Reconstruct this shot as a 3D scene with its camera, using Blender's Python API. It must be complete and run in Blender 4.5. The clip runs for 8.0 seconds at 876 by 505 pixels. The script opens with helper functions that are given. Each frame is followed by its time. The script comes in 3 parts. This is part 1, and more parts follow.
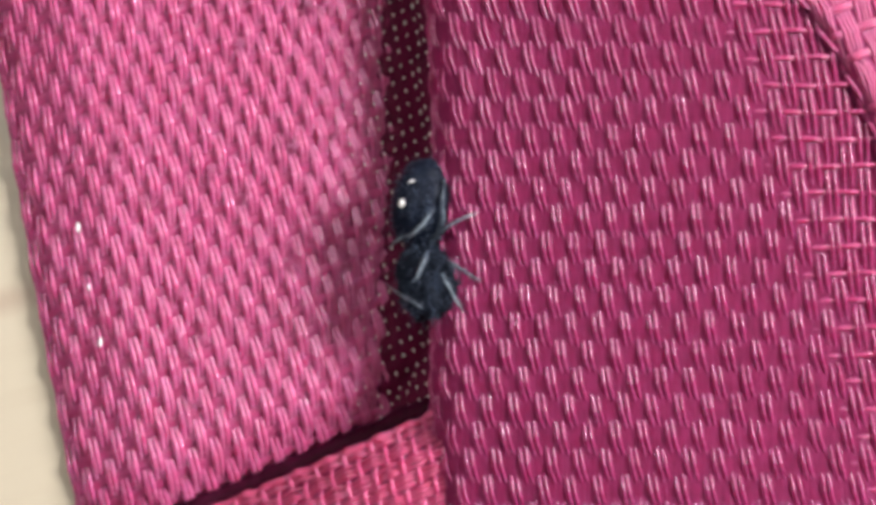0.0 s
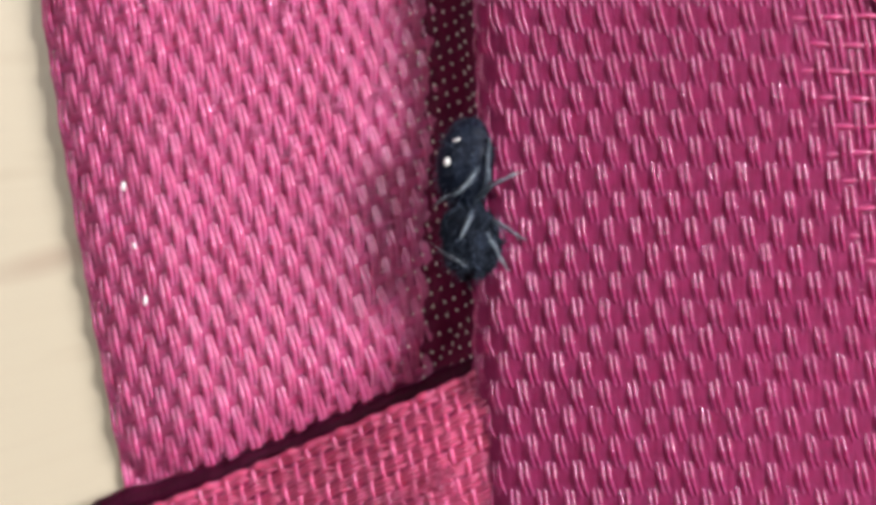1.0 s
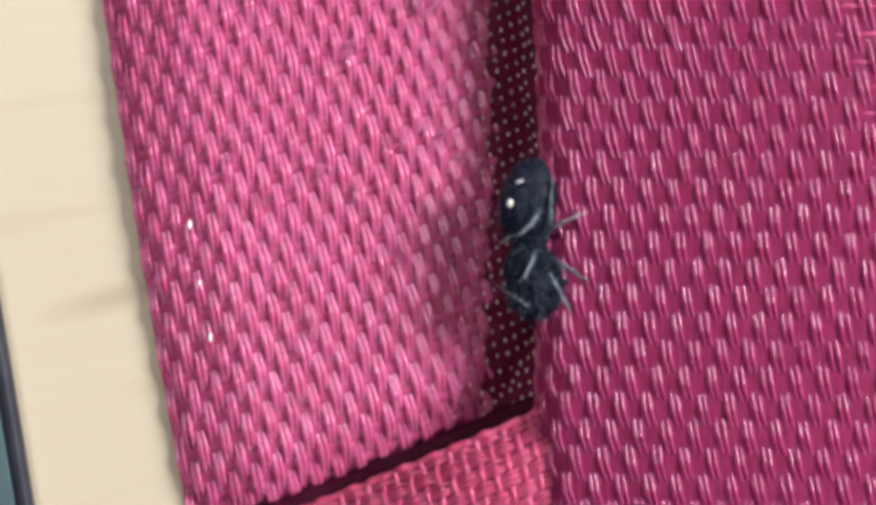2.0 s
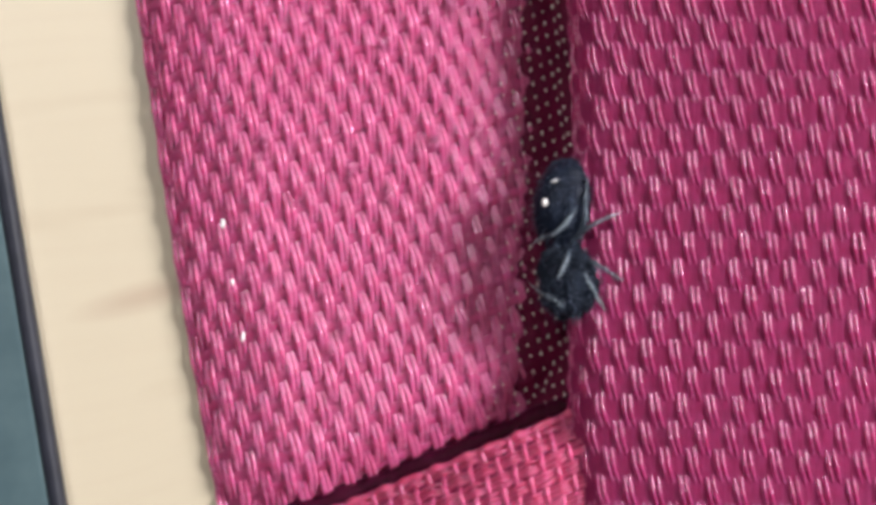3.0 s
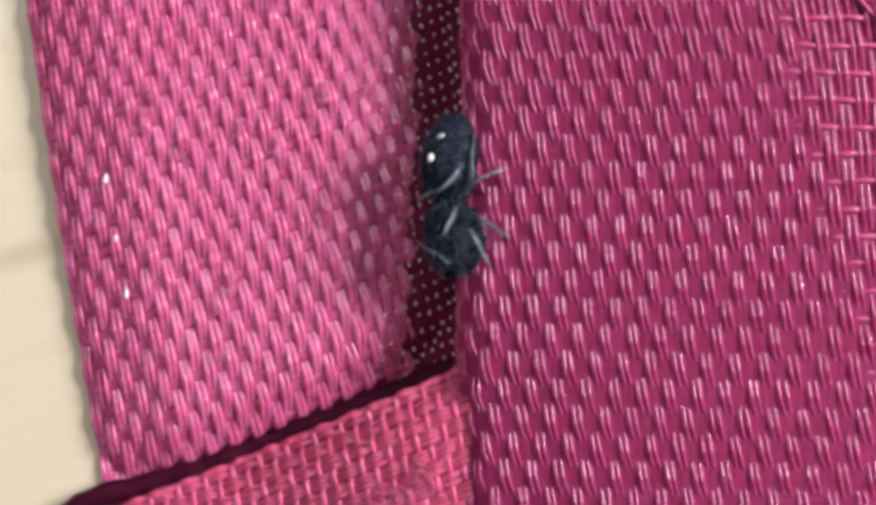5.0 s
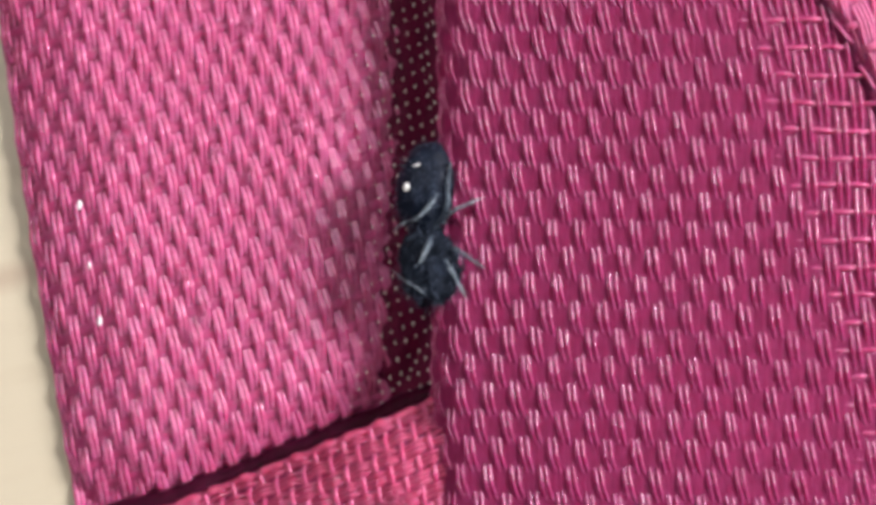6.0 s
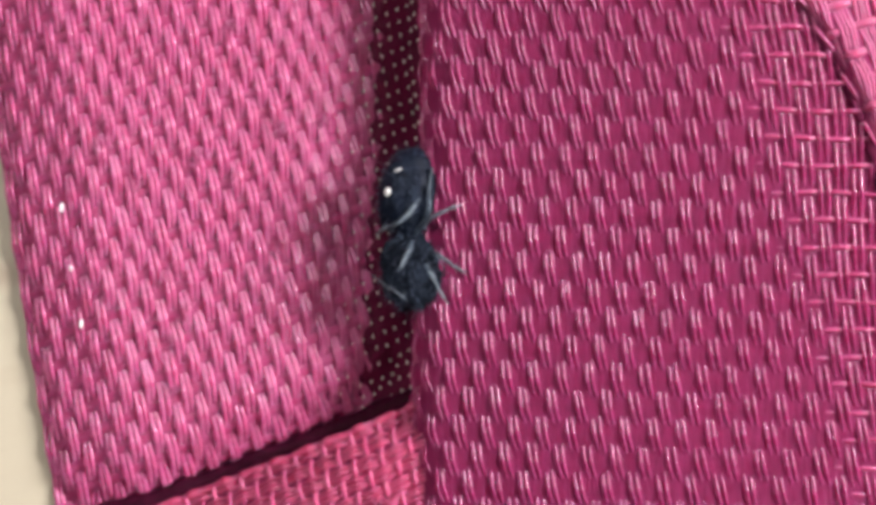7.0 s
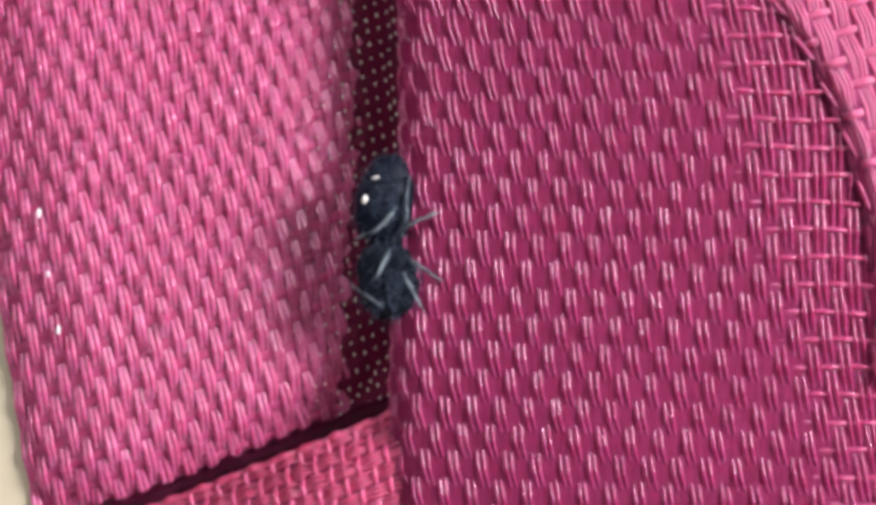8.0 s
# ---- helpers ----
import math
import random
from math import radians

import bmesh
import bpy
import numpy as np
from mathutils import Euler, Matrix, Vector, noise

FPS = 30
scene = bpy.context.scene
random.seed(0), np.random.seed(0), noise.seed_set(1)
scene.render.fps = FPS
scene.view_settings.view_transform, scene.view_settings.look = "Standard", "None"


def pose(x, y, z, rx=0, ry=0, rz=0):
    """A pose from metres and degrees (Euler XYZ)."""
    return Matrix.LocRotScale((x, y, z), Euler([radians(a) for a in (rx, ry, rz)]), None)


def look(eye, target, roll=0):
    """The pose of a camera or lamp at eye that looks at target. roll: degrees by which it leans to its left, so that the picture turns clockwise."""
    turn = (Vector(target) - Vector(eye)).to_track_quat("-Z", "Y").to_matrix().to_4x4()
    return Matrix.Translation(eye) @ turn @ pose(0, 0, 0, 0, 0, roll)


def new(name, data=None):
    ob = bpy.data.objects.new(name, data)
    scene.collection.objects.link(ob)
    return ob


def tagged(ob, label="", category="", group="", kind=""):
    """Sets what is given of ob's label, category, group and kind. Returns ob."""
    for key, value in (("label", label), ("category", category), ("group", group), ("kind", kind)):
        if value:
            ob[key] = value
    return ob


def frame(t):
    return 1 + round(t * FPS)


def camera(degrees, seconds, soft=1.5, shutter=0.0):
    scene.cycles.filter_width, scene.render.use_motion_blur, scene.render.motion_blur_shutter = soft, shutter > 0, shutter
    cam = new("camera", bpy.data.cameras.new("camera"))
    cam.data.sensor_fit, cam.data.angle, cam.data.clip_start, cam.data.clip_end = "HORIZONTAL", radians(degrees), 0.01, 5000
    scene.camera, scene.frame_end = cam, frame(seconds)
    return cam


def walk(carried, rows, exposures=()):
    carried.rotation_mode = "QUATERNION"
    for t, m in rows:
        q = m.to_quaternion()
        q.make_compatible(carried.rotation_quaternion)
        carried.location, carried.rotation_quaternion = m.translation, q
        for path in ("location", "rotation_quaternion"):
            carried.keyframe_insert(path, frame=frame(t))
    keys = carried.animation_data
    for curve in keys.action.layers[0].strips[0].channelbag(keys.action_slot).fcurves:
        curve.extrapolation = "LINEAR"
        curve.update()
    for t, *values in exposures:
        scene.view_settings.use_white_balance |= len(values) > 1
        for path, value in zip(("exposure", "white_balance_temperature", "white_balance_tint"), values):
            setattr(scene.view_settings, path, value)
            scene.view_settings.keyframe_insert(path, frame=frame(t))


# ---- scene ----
cam = camera(36.0, 8.0, soft=4.5)
MM = 0.001
# seconds, place in millimetres, turn in degrees
PATH = [
    (0.0, 1.36, 1.55, 84.42, 0.65, -0.94, -0.25),
    (0.5, 0.33, 0.66, 84.44, 0.09, -0.57, -0.13),
    (1.0, -0.00, -0.00, 84.45, -0.00, -0.00, -0.00),
    (1.5, -1.50, 1.20, 85.00, 0.18, 0.48, 0.14),
    (2.0, -2.31, 1.41, 85.44, 0.70, 1.06, 0.23),
    (2.2, -2.51, 1.59, 85.44, 0.75, 1.14, 0.25),
    (3.3, -3.18, 1.41, 85.04, 0.51, 2.16, 0.43),
    (3.5, -3.26, 1.53, 85.07, 0.02, 1.68, 0.47),
    (4.0, -2.31, 0.61, 84.79, -0.23, 1.52, 0.57),
    (4.5, -0.98, 0.26, 84.47, -0.15, -0.11, 0.60),
    (4.7, -0.46, -0.93, 84.51, 0.57, -0.49, 0.62),
    (5.8, 2.08, 0.77, 82.46, 0.02, -0.10, 0.95),
    (6.0, 1.72, 1.44, 83.46, 0.09, -0.53, 0.94),
    (6.5, 2.07, 1.24, 83.48, 0.33, -0.04, 0.97),
    (7.0, 2.69, 1.80, 83.50, 0.06, -0.64, 1.27),
    (7.5, 3.45, 1.97, 83.69, 0.21, -0.50, 1.32),
    (8.0, 4.02, 2.50, 83.30, -0.09, -0.64, 1.53),
]

# ---- light: a closed grey room, unseen, with a large and a small lamp added under its ceiling ----
FLOOR = -2.65 * MM
world = bpy.data.worlds.new("world")
scene.world = world
world.use_nodes = True
wn = world.node_tree.nodes
sky = wn.new("ShaderNodeTexSky")
sky.sky_type, sky.sun_disc = "NISHITA", False
sky.sun_elevation, sky.sun_rotation = radians(40), radians(20)
world.node_tree.links.new(sky.outputs[0], wn["Background"].inputs[0])
wn["Background"].inputs[1].default_value = 0.1


def area_lamp(name, eye, target, wide, high, watts, colour):
    lamp = bpy.data.lights.new(name, "AREA")
    lamp.shape, lamp.size, lamp.size_y, lamp.energy, lamp.color = "RECTANGLE", wide, high, watts, colour
    ob = new(name, lamp)
    ob.matrix_world = look(eye, target)
    return ob


ROOM, HIGH, THICK = 6.5, 2.4, 0.12
# Unseen lamps, added for the crease's shadow and the yarns' glints.
area_lamp("unseen_lamp", (4.2, 1.5, HIGH - 0.03), (4.2, 1.5, 0), 3.2, 2.0, 850, (1.0, 0.97, 0.98))
area_lamp("unseen_lamp", (-0.8, 1.05, HIGH - 0.03), (-0.8, 1.05, 0), 0.5, 0.35, 32, (1.0, 0.97, 0.98))
scene.view_settings.exposure = 0.12


# ---- materials ----
def material(name, colour, rough=0.5, metal=0.0):
    m = bpy.data.materials.new(name)
    m.use_nodes = True
    b = m.node_tree.nodes["Principled BSDF"]
    b.inputs["Base Color"].default_value = (*colour, 1)
    b.inputs["Roughness"].default_value = rough
    b.inputs["Metallic"].default_value = metal
    return m, m.node_tree, b


def add(tree, kind, **values):
    n = tree.nodes.new(kind)
    for k, v in values.items():
        n.inputs[k.replace("_", " ")].default_value = v
    return n


def mixed(tree, fac, a, b):
    """A colour between a and b."""
    n = tree.nodes.new("ShaderNodeMix")
    n.data_type = "RGBA"
    tree.links.new(fac, n.inputs["Factor"])
    for socket, c in (("A", a), ("B", b)):
        s = [i for i in n.inputs if i.name == socket and i.type == "RGBA"][0]
        if isinstance(c, tuple):
            s.default_value = (*c, 1)
        else:
            tree.links.new(c, s)
    return [o for o in n.outputs if o.type == "RGBA"][0]


def spread(tree, value, lo, hi, a=0.0, b=1.0):
    n = tree.nodes.new("ShaderNodeMapRange")
    tree.links.new(value, n.inputs[0])
    for i, v in enumerate((lo, hi, a, b)):
        n.inputs[i + 1].default_value = v
    return n.outputs[0]


def stretched(tree, coords, scale):
    n = tree.nodes.new("ShaderNodeMapping")
    n.inputs["Scale"].default_value = scale
    tree.links.new(coords, n.inputs["Vector"])
    return n.outputs[0]


def yarn_material(name, deep, bright, rough=0.3, coat=0.12):
    """Shiny dyed synthetic yarn: bundled filaments along its length, uneven dye, worn fuzzy spots. UV: x round, y along in millimetres."""
    m, t, b = material(name, bright, rough)
    uv = t.nodes.new("ShaderNodeTexCoord")
    fil = add(t, "ShaderNodeTexNoise", Scale=1.0, Detail=3.0, Roughness=0.6)
    t.links.new(stretched(t, uv.outputs["UV"], (14.0, 0.45, 1.0)), fil.inputs["Vector"])
    blot = add(t, "ShaderNodeTexNoise", Scale=420.0, Detail=4.0, Roughness=0.6)
    t.links.new(uv.outputs["Object"], blot.inputs["Vector"])
    wear = add(t, "ShaderNodeTexNoise", Scale=1500.0, Detail=3.0, Roughness=0.7)
    t.links.new(uv.outputs["Object"], wear.inputs["Vector"])
    info = t.nodes.new("ShaderNodeObjectInfo")
    c = mixed(t, spread(t, blot.outputs["Fac"], 0.3, 0.7), deep, bright)
    c = mixed(t, spread(t, fil.outputs["Fac"], 0.35, 0.75, 0.0, 0.30), c, tuple(min(1, v * 1.35 + 0.01) for v in bright))
    c = mixed(t, spread(t, info.outputs["Random"], 0.0, 1.0, 0.0, 0.22), c, deep)
    t.links.new(c, b.inputs["Base Color"])
    t.links.new(spread(t, wear.outputs["Fac"], 0.35, 0.7, rough - 0.07, rough + 0.16), b.inputs["Roughness"])
    bump = add(t, "ShaderNodeBump", Strength=0.35, Distance=0.00005)
    t.links.new(fil.outputs["Fac"], bump.inputs["Height"])
    t.links.new(bump.outputs[0], b.inputs["Normal"])
    b.inputs["Specular IOR Level"].default_value = 0.25 if coat > 0.3 else 0.7 if rough < 0.44 else 0.4
    b.inputs["Specular Tint"].default_value = (1.0, 0.64, 0.84, 1)
    b.inputs["Subsurface Weight"].default_value = 0.9
    b.inputs["Subsurface Radius"].default_value = (1.0, 0.5, 0.7)
    b.inputs["Subsurface Scale"].default_value = 0.0006
    b.inputs["Coat Weight"].default_value = coat
    b.inputs["Coat Roughness"].default_value = 0.12 if coat < 0.3 else 0.20
    b.inputs["Coat IOR"].default_value = 1.5 if coat < 0.3 else 1.6
    b.inputs["Sheen Weight"].default_value = 0.05
    b.inputs["Sheen Roughness"].default_value = 0.5
    b.inputs["Sheen Tint"].default_value = (1.0, 0.45, 0.65, 1)
    return m


YARN = yarn_material("pink_yarn", (0.52, 0.088, 0.210), (0.66, 0.130, 0.300), 0.22, 0.12)
# Darker than the strap's yarn, so the panel's dimmer light sits in the colour.
SHADED_YARN = yarn_material("shaded_magenta_yarn", (0.30, 0.030, 0.114), (0.40, 0.045, 0.155), 0.22)
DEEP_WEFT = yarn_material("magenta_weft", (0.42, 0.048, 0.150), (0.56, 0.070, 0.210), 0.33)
WEFT = yarn_material("pink_weft", (0.44, 0.060, 0.175), (0.56, 0.086, 0.235), 0.5)
PICK = yarn_material("bright_pick", (0.56, 0.085, 0.20), (0.70, 0.130, 0.28), 0.36)
BAND = yarn_material("light_pink_yarn", (0.56, 0.095, 0.22), (0.72, 0.150, 0.31), 0.45)
CORAL = yarn_material("coral_yarn", (0.46, 0.054, 0.135), (0.60, 0.090, 0.205), 0.42)


def cloth_material(name, dark, light):
    m, t, b = material(name, light, 0.6)
    b.inputs["Specular IOR Level"].default_value = 0.06
    b.inputs["Subsurface Weight"].default_value = 1.0
    b.inputs["Subsurface Radius"].default_value = (1.0, 0.5, 0.7)
    b.inputs["Subsurface Scale"].default_value = 0.0009
    uv = t.nodes.new("ShaderNodeTexCoord")
    n = add(t, "ShaderNodeTexNoise", Scale=900.0, Detail=4.0)
    t.links.new(uv.outputs["Object"], n.inputs["Vector"])
    streak = add(t, "ShaderNodeTexNoise", Scale=1.0, Detail=3.0, Roughness=0.6)
    t.links.new(stretched(t, uv.outputs["Object"], (3600.0, 420.0, 900.0)), streak.inputs["Vector"])
    both = t.nodes.new("ShaderNodeMath")
    both.operation = "MULTIPLY_ADD"
    t.links.new(streak.outputs["Fac"], both.inputs[0])
    both.inputs[1].default_value = 0.7
    t.links.new(spread(t, n.outputs["Fac"], 0.2, 0.8, 0.0, 0.3), both.inputs[2])
    t.links.new(mixed(t, spread(t, both.outputs[0], 0.3, 0.7), dark, light), b.inputs["Base Color"])
    bump = add(t, "ShaderNodeBump", Strength=0.6, Distance=0.00012)
    t.links.new(both.outputs[0], bump.inputs["Height"])
    t.links.new(bump.outputs[0], b.inputs["Normal"])
    return m


CLOTH = cloth_material("pink_cloth", (0.36, 0.042, 0.14), (0.48, 0.060, 0.19))
# The panel's ground, likewise darkened in place of weaker light.
SHADED_CLOTH = cloth_material("shaded_magenta_cloth", (0.20, 0.018, 0.076), (0.32, 0.029, 0.120))
GROUND = cloth_material("deep_pink_cloth", (0.30, 0.034, 0.115), (0.43, 0.054, 0.170))
# Dark red in place of the shade down in the crease.
CREASE_SHADE = cloth_material("dark_red_crease_shade", (0.085, 0.006, 0.026), (0.15, 0.011, 0.044))
# Near-black maroon that replaces the shade above the flap's edge.
GAP_SHADE = cloth_material("gap_shade_cloth", (0.030, 0.002, 0.010), (0.060, 0.004, 0.020))
# Dark pink that replaces the shadow inside the seam.
SEAM_SHADE = cloth_material("seam_shade_cloth", (0.10, 0.010, 0.040), (0.20, 0.022, 0.080))


def wood_material():
    m, t, b = material("pale_wood", (0.75, 0.62, 0.45), 0.45)
    uv = t.nodes.new("ShaderNodeTexCoord")
    warp = add(t, "ShaderNodeTexNoise", Scale=14.0, Detail=2.0)
    t.links.new(uv.outputs["Object"], warp.inputs["Vector"])
    shift = t.nodes.new("ShaderNodeVectorMath")
    shift.operation = "MULTIPLY_ADD"
    t.links.new(warp.outputs["Color"], shift.inputs[0])
    shift.inputs[1].default_value = (0.03, 0.03, 0.0)
    t.links.new(uv.outputs["Object"], shift.inputs[2])
    turn = t.nodes.new("ShaderNodeVectorRotate")
    turn.inputs["Angle"].default_value = radians(-12)
    t.links.new(shift.outputs[0], turn.inputs["Vector"])
    grain = add(t, "ShaderNodeTexNoise", Scale=1.0, Detail=3.0, Roughness=0.5)
    t.links.new(stretched(t, turn.outputs[0], (22.0, 150.0, 1.0)), grain.inputs["Vector"])
    fine = add(t, "ShaderNodeTexNoise", Scale=1.0, Detail=4.0)
    t.links.new(stretched(t, turn.outputs[0], (60.0, 1400.0, 1.0)), fine.inputs["Vector"])
    c = mixed(t, spread(t, grain.outputs["Fac"], 0.56, 0.74), (0.585, 0.515, 0.388), (0.47, 0.385, 0.275))
    c = mixed(t, spread(t, fine.outputs["Fac"], 0.45, 0.8, 0.0, 0.18), c, (0.52, 0.43, 0.32))
    # a brown smear across the grain of one board
    place = t.nodes.new("ShaderNodeMapping")
    place.vector_type = "TEXTURE"
    place.inputs["Location"].default_value = (-0.0251, -0.0005, 0)
    place.inputs["Rotation"].default_value = (0, 0, radians(16))
    place.inputs["Scale"].default_value = (0.0058, 0.0012, 1)
    flat = t.nodes.new("ShaderNodeVectorMath")
    flat.operation = "MULTIPLY"
    flat.inputs[1].default_value = (1, 1, 0)
    t.links.new(uv.outputs["Object"], flat.inputs[0])
    t.links.new(flat.outputs[0], place.inputs["Vector"])
    smear = t.nodes.new("ShaderNodeTexGradient")
    smear.gradient_type = "SPHERICAL"
    t.links.new(place.outputs[0], smear.inputs["Vector"])
    c = mixed(t, spread(t, smear.outputs["Fac"], 0.0, 0.8, 0.0, 0.75), c, (0.45, 0.35, 0.26))
    t.links.new(c, b.inputs["Base Color"])
    return m


WOOD = wood_material()


def plaster_material():
    m, t, b = material("wall_paint", (0.8, 0.78, 0.74), 0.9)
    uv = t.nodes.new("ShaderNodeTexCoord")
    n = add(t, "ShaderNodeTexNoise", Scale=6.0, Detail=6.0)
    t.links.new(uv.outputs["Object"], n.inputs["Vector"])
    t.links.new(mixed(t, n.outputs["Fac"], (0.07, 0.07, 0.07), (0.11, 0.11, 0.11)), b.inputs["Base Color"])
    return m


PLASTER = plaster_material()


def speckled(name, a, b_colour, rough, scale, bump_size=0.00003, metal=0.0, gloss=0.5):
    m, t, b = material(name, a, rough, metal)
    b.inputs["Specular IOR Level"].default_value = gloss
    uv = t.nodes.new("ShaderNodeTexCoord")
    n = add(t, "ShaderNodeTexNoise", Scale=scale, Detail=5.0, Roughness=0.65)
    t.links.new(uv.outputs["Object"], n.inputs["Vector"])
    t.links.new(mixed(t, spread(t, n.outputs["Fac"], 0.35, 0.7), a, b_colour), b.inputs["Base Color"])
    bump = add(t, "ShaderNodeBump", Strength=0.5, Distance=bump_size)
    t.links.new(n.outputs["Fac"], bump.inputs["Height"])
    t.links.new(bump.outputs[0], b.inputs["Normal"])
    return m


STEEL = speckled("blue_grey_lacquer", (0.055, 0.095, 0.11), (0.085, 0.135, 0.15), 0.38, 160.0)
EDGE_BLACK = speckled("edge_black", (0.010, 0.012, 0.020), (0.020, 0.022, 0.034), 0.55, 500.0, gloss=0.3)
CUTICLE = speckled("black_cuticle", (0.003, 0.005, 0.012), (0.012, 0.018, 0.036), 0.55, 1500.0, 0.00012, gloss=0.14)
LEG = speckled("grey_leg", (0.022, 0.030, 0.045), (0.14, 0.175, 0.22), 0.45, 2200.0, gloss=0.3)
FUZZ = speckled("black_fuzz", (0.004, 0.006, 0.011), (0.013, 0.018, 0.03), 0.75, 4200.0, 0.00008, gloss=0.12)
HAIR = speckled("grey_hair", (0.040, 0.055, 0.095), (0.11, 0.145, 0.22), 0.5, 3000.0, gloss=0.2)
PALE = speckled("pale_hair", (0.24, 0.30, 0.36), (0.42, 0.49, 0.55), 0.4, 3000.0)
EYE = material("wet_eye", (0.004, 0.004, 0.006), 0.04)[0]
# Pale cream for beads that imitate points of light in the crease.
DOT_LIGHT = speckled("light_dot_cream", (0.98, 0.81, 0.77), (1.0, 0.88, 0.85), 0.14, 3000.0, gloss=1.0)
WHITE = speckled("white_mark", (0.75, 0.75, 0.76), (0.88, 0.87, 0.85), 0.35, 3000.0)
FLAKE = speckled("white_flake", (0.85, 0.83, 0.86), (0.95, 0.94, 0.96), 0.15, 3000.0)


# ---- mesh helpers, in millimetres ----
def mesh_of(name, verts, faces, mat, uvs=None, smooth=True):
    me = bpy.data.meshes.new(name)
    me.from_pydata([tuple(v) for v in (np.asarray(verts) * MM).tolist()], [], faces)
    if uvs is not None:
        layer = me.uv_layers.new(name="UVMap")
        idx = np.empty(len(me.loops), dtype=np.int32)
        me.loops.foreach_get("vertex_index", idx)
        layer.data.foreach_set("uv", np.asarray(uvs, dtype=np.float32)[idx].ravel())
    me.polygons.foreach_set("use_smooth", [smooth] * len(me.polygons))
    me.materials.append(mat)
    me.update()
    return me


def part_of(name, me, parent, label=""):
    ob = new(name, me)
    ob.parent = parent
    return tagged(ob, label) if label else ob


def tube(path, radius, up, sides=7, flat=1.0):
    """Vertices, faces and UVs of a tube along path; up: the way its flat side faces at each point; radius: a number or one a point."""
    path, up = np.asarray(path, float), np.asarray(up, float)
    n = len(path)
    radius, flat = np.broadcast_to(np.asarray(radius, float), (n,)), np.broadcast_to(np.asarray(flat, float), (n,))
    tan = np.gradient(path, axis=0)
    tan /= np.linalg.norm(tan, axis=1)[:, None] + 1e-9
    side = np.cross(tan, np.broadcast_to(up, path.shape))
    side /= np.linalg.norm(side, axis=1)[:, None] + 1e-9
    top = np.cross(side, tan)
    ang = np.arange(sides) * 2 * np.pi / sides
    ring = path[:, None] + radius[:, None, None] * (np.cos(ang)[None, :, None] * side[:, None] + flat[:, None, None] * np.sin(ang)[None, :, None] * top[:, None])
    verts = ring.reshape(-1, 3)
    faces = [(i * sides + k, i * sides + (k + 1) % sides, (i + 1) * sides + (k + 1) % sides, (i + 1) * sides + k) for i in range(n - 1) for k in range(sides)]
    faces.append(tuple(reversed(range(sides))))
    faces.append(tuple(range((n - 1) * sides, n * sides)))
    along = np.concatenate([[0], np.cumsum(np.linalg.norm(np.diff(path, axis=0), axis=1))])
    wave = np.abs(ang / np.pi - 1)
    uvs = np.stack([np.broadcast_to(wave, (n, sides)), np.broadcast_to(along[:, None], (n, sides))], -1).reshape(-1, 2)
    return verts, faces, uvs


def joined(pieces):
    """Several (verts, faces, uvs) as one."""
    vs, fs, us, k = [], [], [], 0
    for v, f, u in pieces:
        vs.append(v), us.append(u)
        fs.extend(tuple(i + k for i in face) for face in f)
        k += len(v)
    return np.concatenate(vs), fs, np.concatenate(us)


def ease(x):
    x = np.clip(x, 0, 1)
    return x * x * (3 - 2 * x)


# The plan of the cloth is laid out on a sheet of units of 0.035 mm, (784, 452) over the origin, y towards the viewer's feet,
# as seen from a point EYE_HIGH over it.
UNIT, EYE_HIGH = 0.035, 84.45


def placed(x, y, z):
    """From plan units and a height in millimetres to the world in millimetres."""
    x, y, z = np.broadcast_arrays(np.asarray(x, float), np.asarray(y, float), np.asarray(z, float))
    k = (EYE_HIGH - z) / EYE_HIGH * UNIT
    return np.stack([(x - 784) * k, (452 - y) * k, z], -1)


def crease_x(y):
    return 849 + 0.010 * y + 5 * np.sin(np.asarray(y, float) / 130.0)


def flap_y(x):
    """The upper edge of the folded flap."""
    d = np.asarray(x, float) - 308
    return 904 - 0.39 * d - 0.00005 * d * d


def strap_high(x, y):
    """The height of the strap where it lies flat, sinks into the crease or rolls under the flap."""
    dip = np.clip((x - crease_x(y) + 230) / 220.0, 0, 1)
    roll = ease((y - flap_y(x) + 150) / 150.0)
    drop = np.clip((y - flap_y(x) + 50) / 42.0, 0, 1.4)
    return -0.3 - 2.3 * dip ** 1.8 - 1.8 * roll ** 1.2 - 1.8 * drop + 0.15 * np.sin(x / 160.0 + y / 210.0)


# ---- the pieces of webbing: from (column, row) to the world ----
def left_sheet(a, b):
    a, b = np.broadcast_arrays(np.asarray(a, float), np.asarray(b, float))
    run = np.where(a < 24, a, 24 + (a - 24) * 0.86)
    bow = -6 * np.cos((b - 8) * 0.16)
    x = 102 + 19.85 * run + 8.0 * b + bow
    y = 130 - 8.95 * run + 45.2 * b
    curl = np.clip(1.5 - a, 0, None)
    z = strap_high(x, y) - 1.15 * (1 - ease(a / 8.0 + 0.05)) - 0.3 * (1 - ease(a / 1.5)) - 0.12 * curl ** 2
    return placed(x, y, np.maximum(z, -2.42))


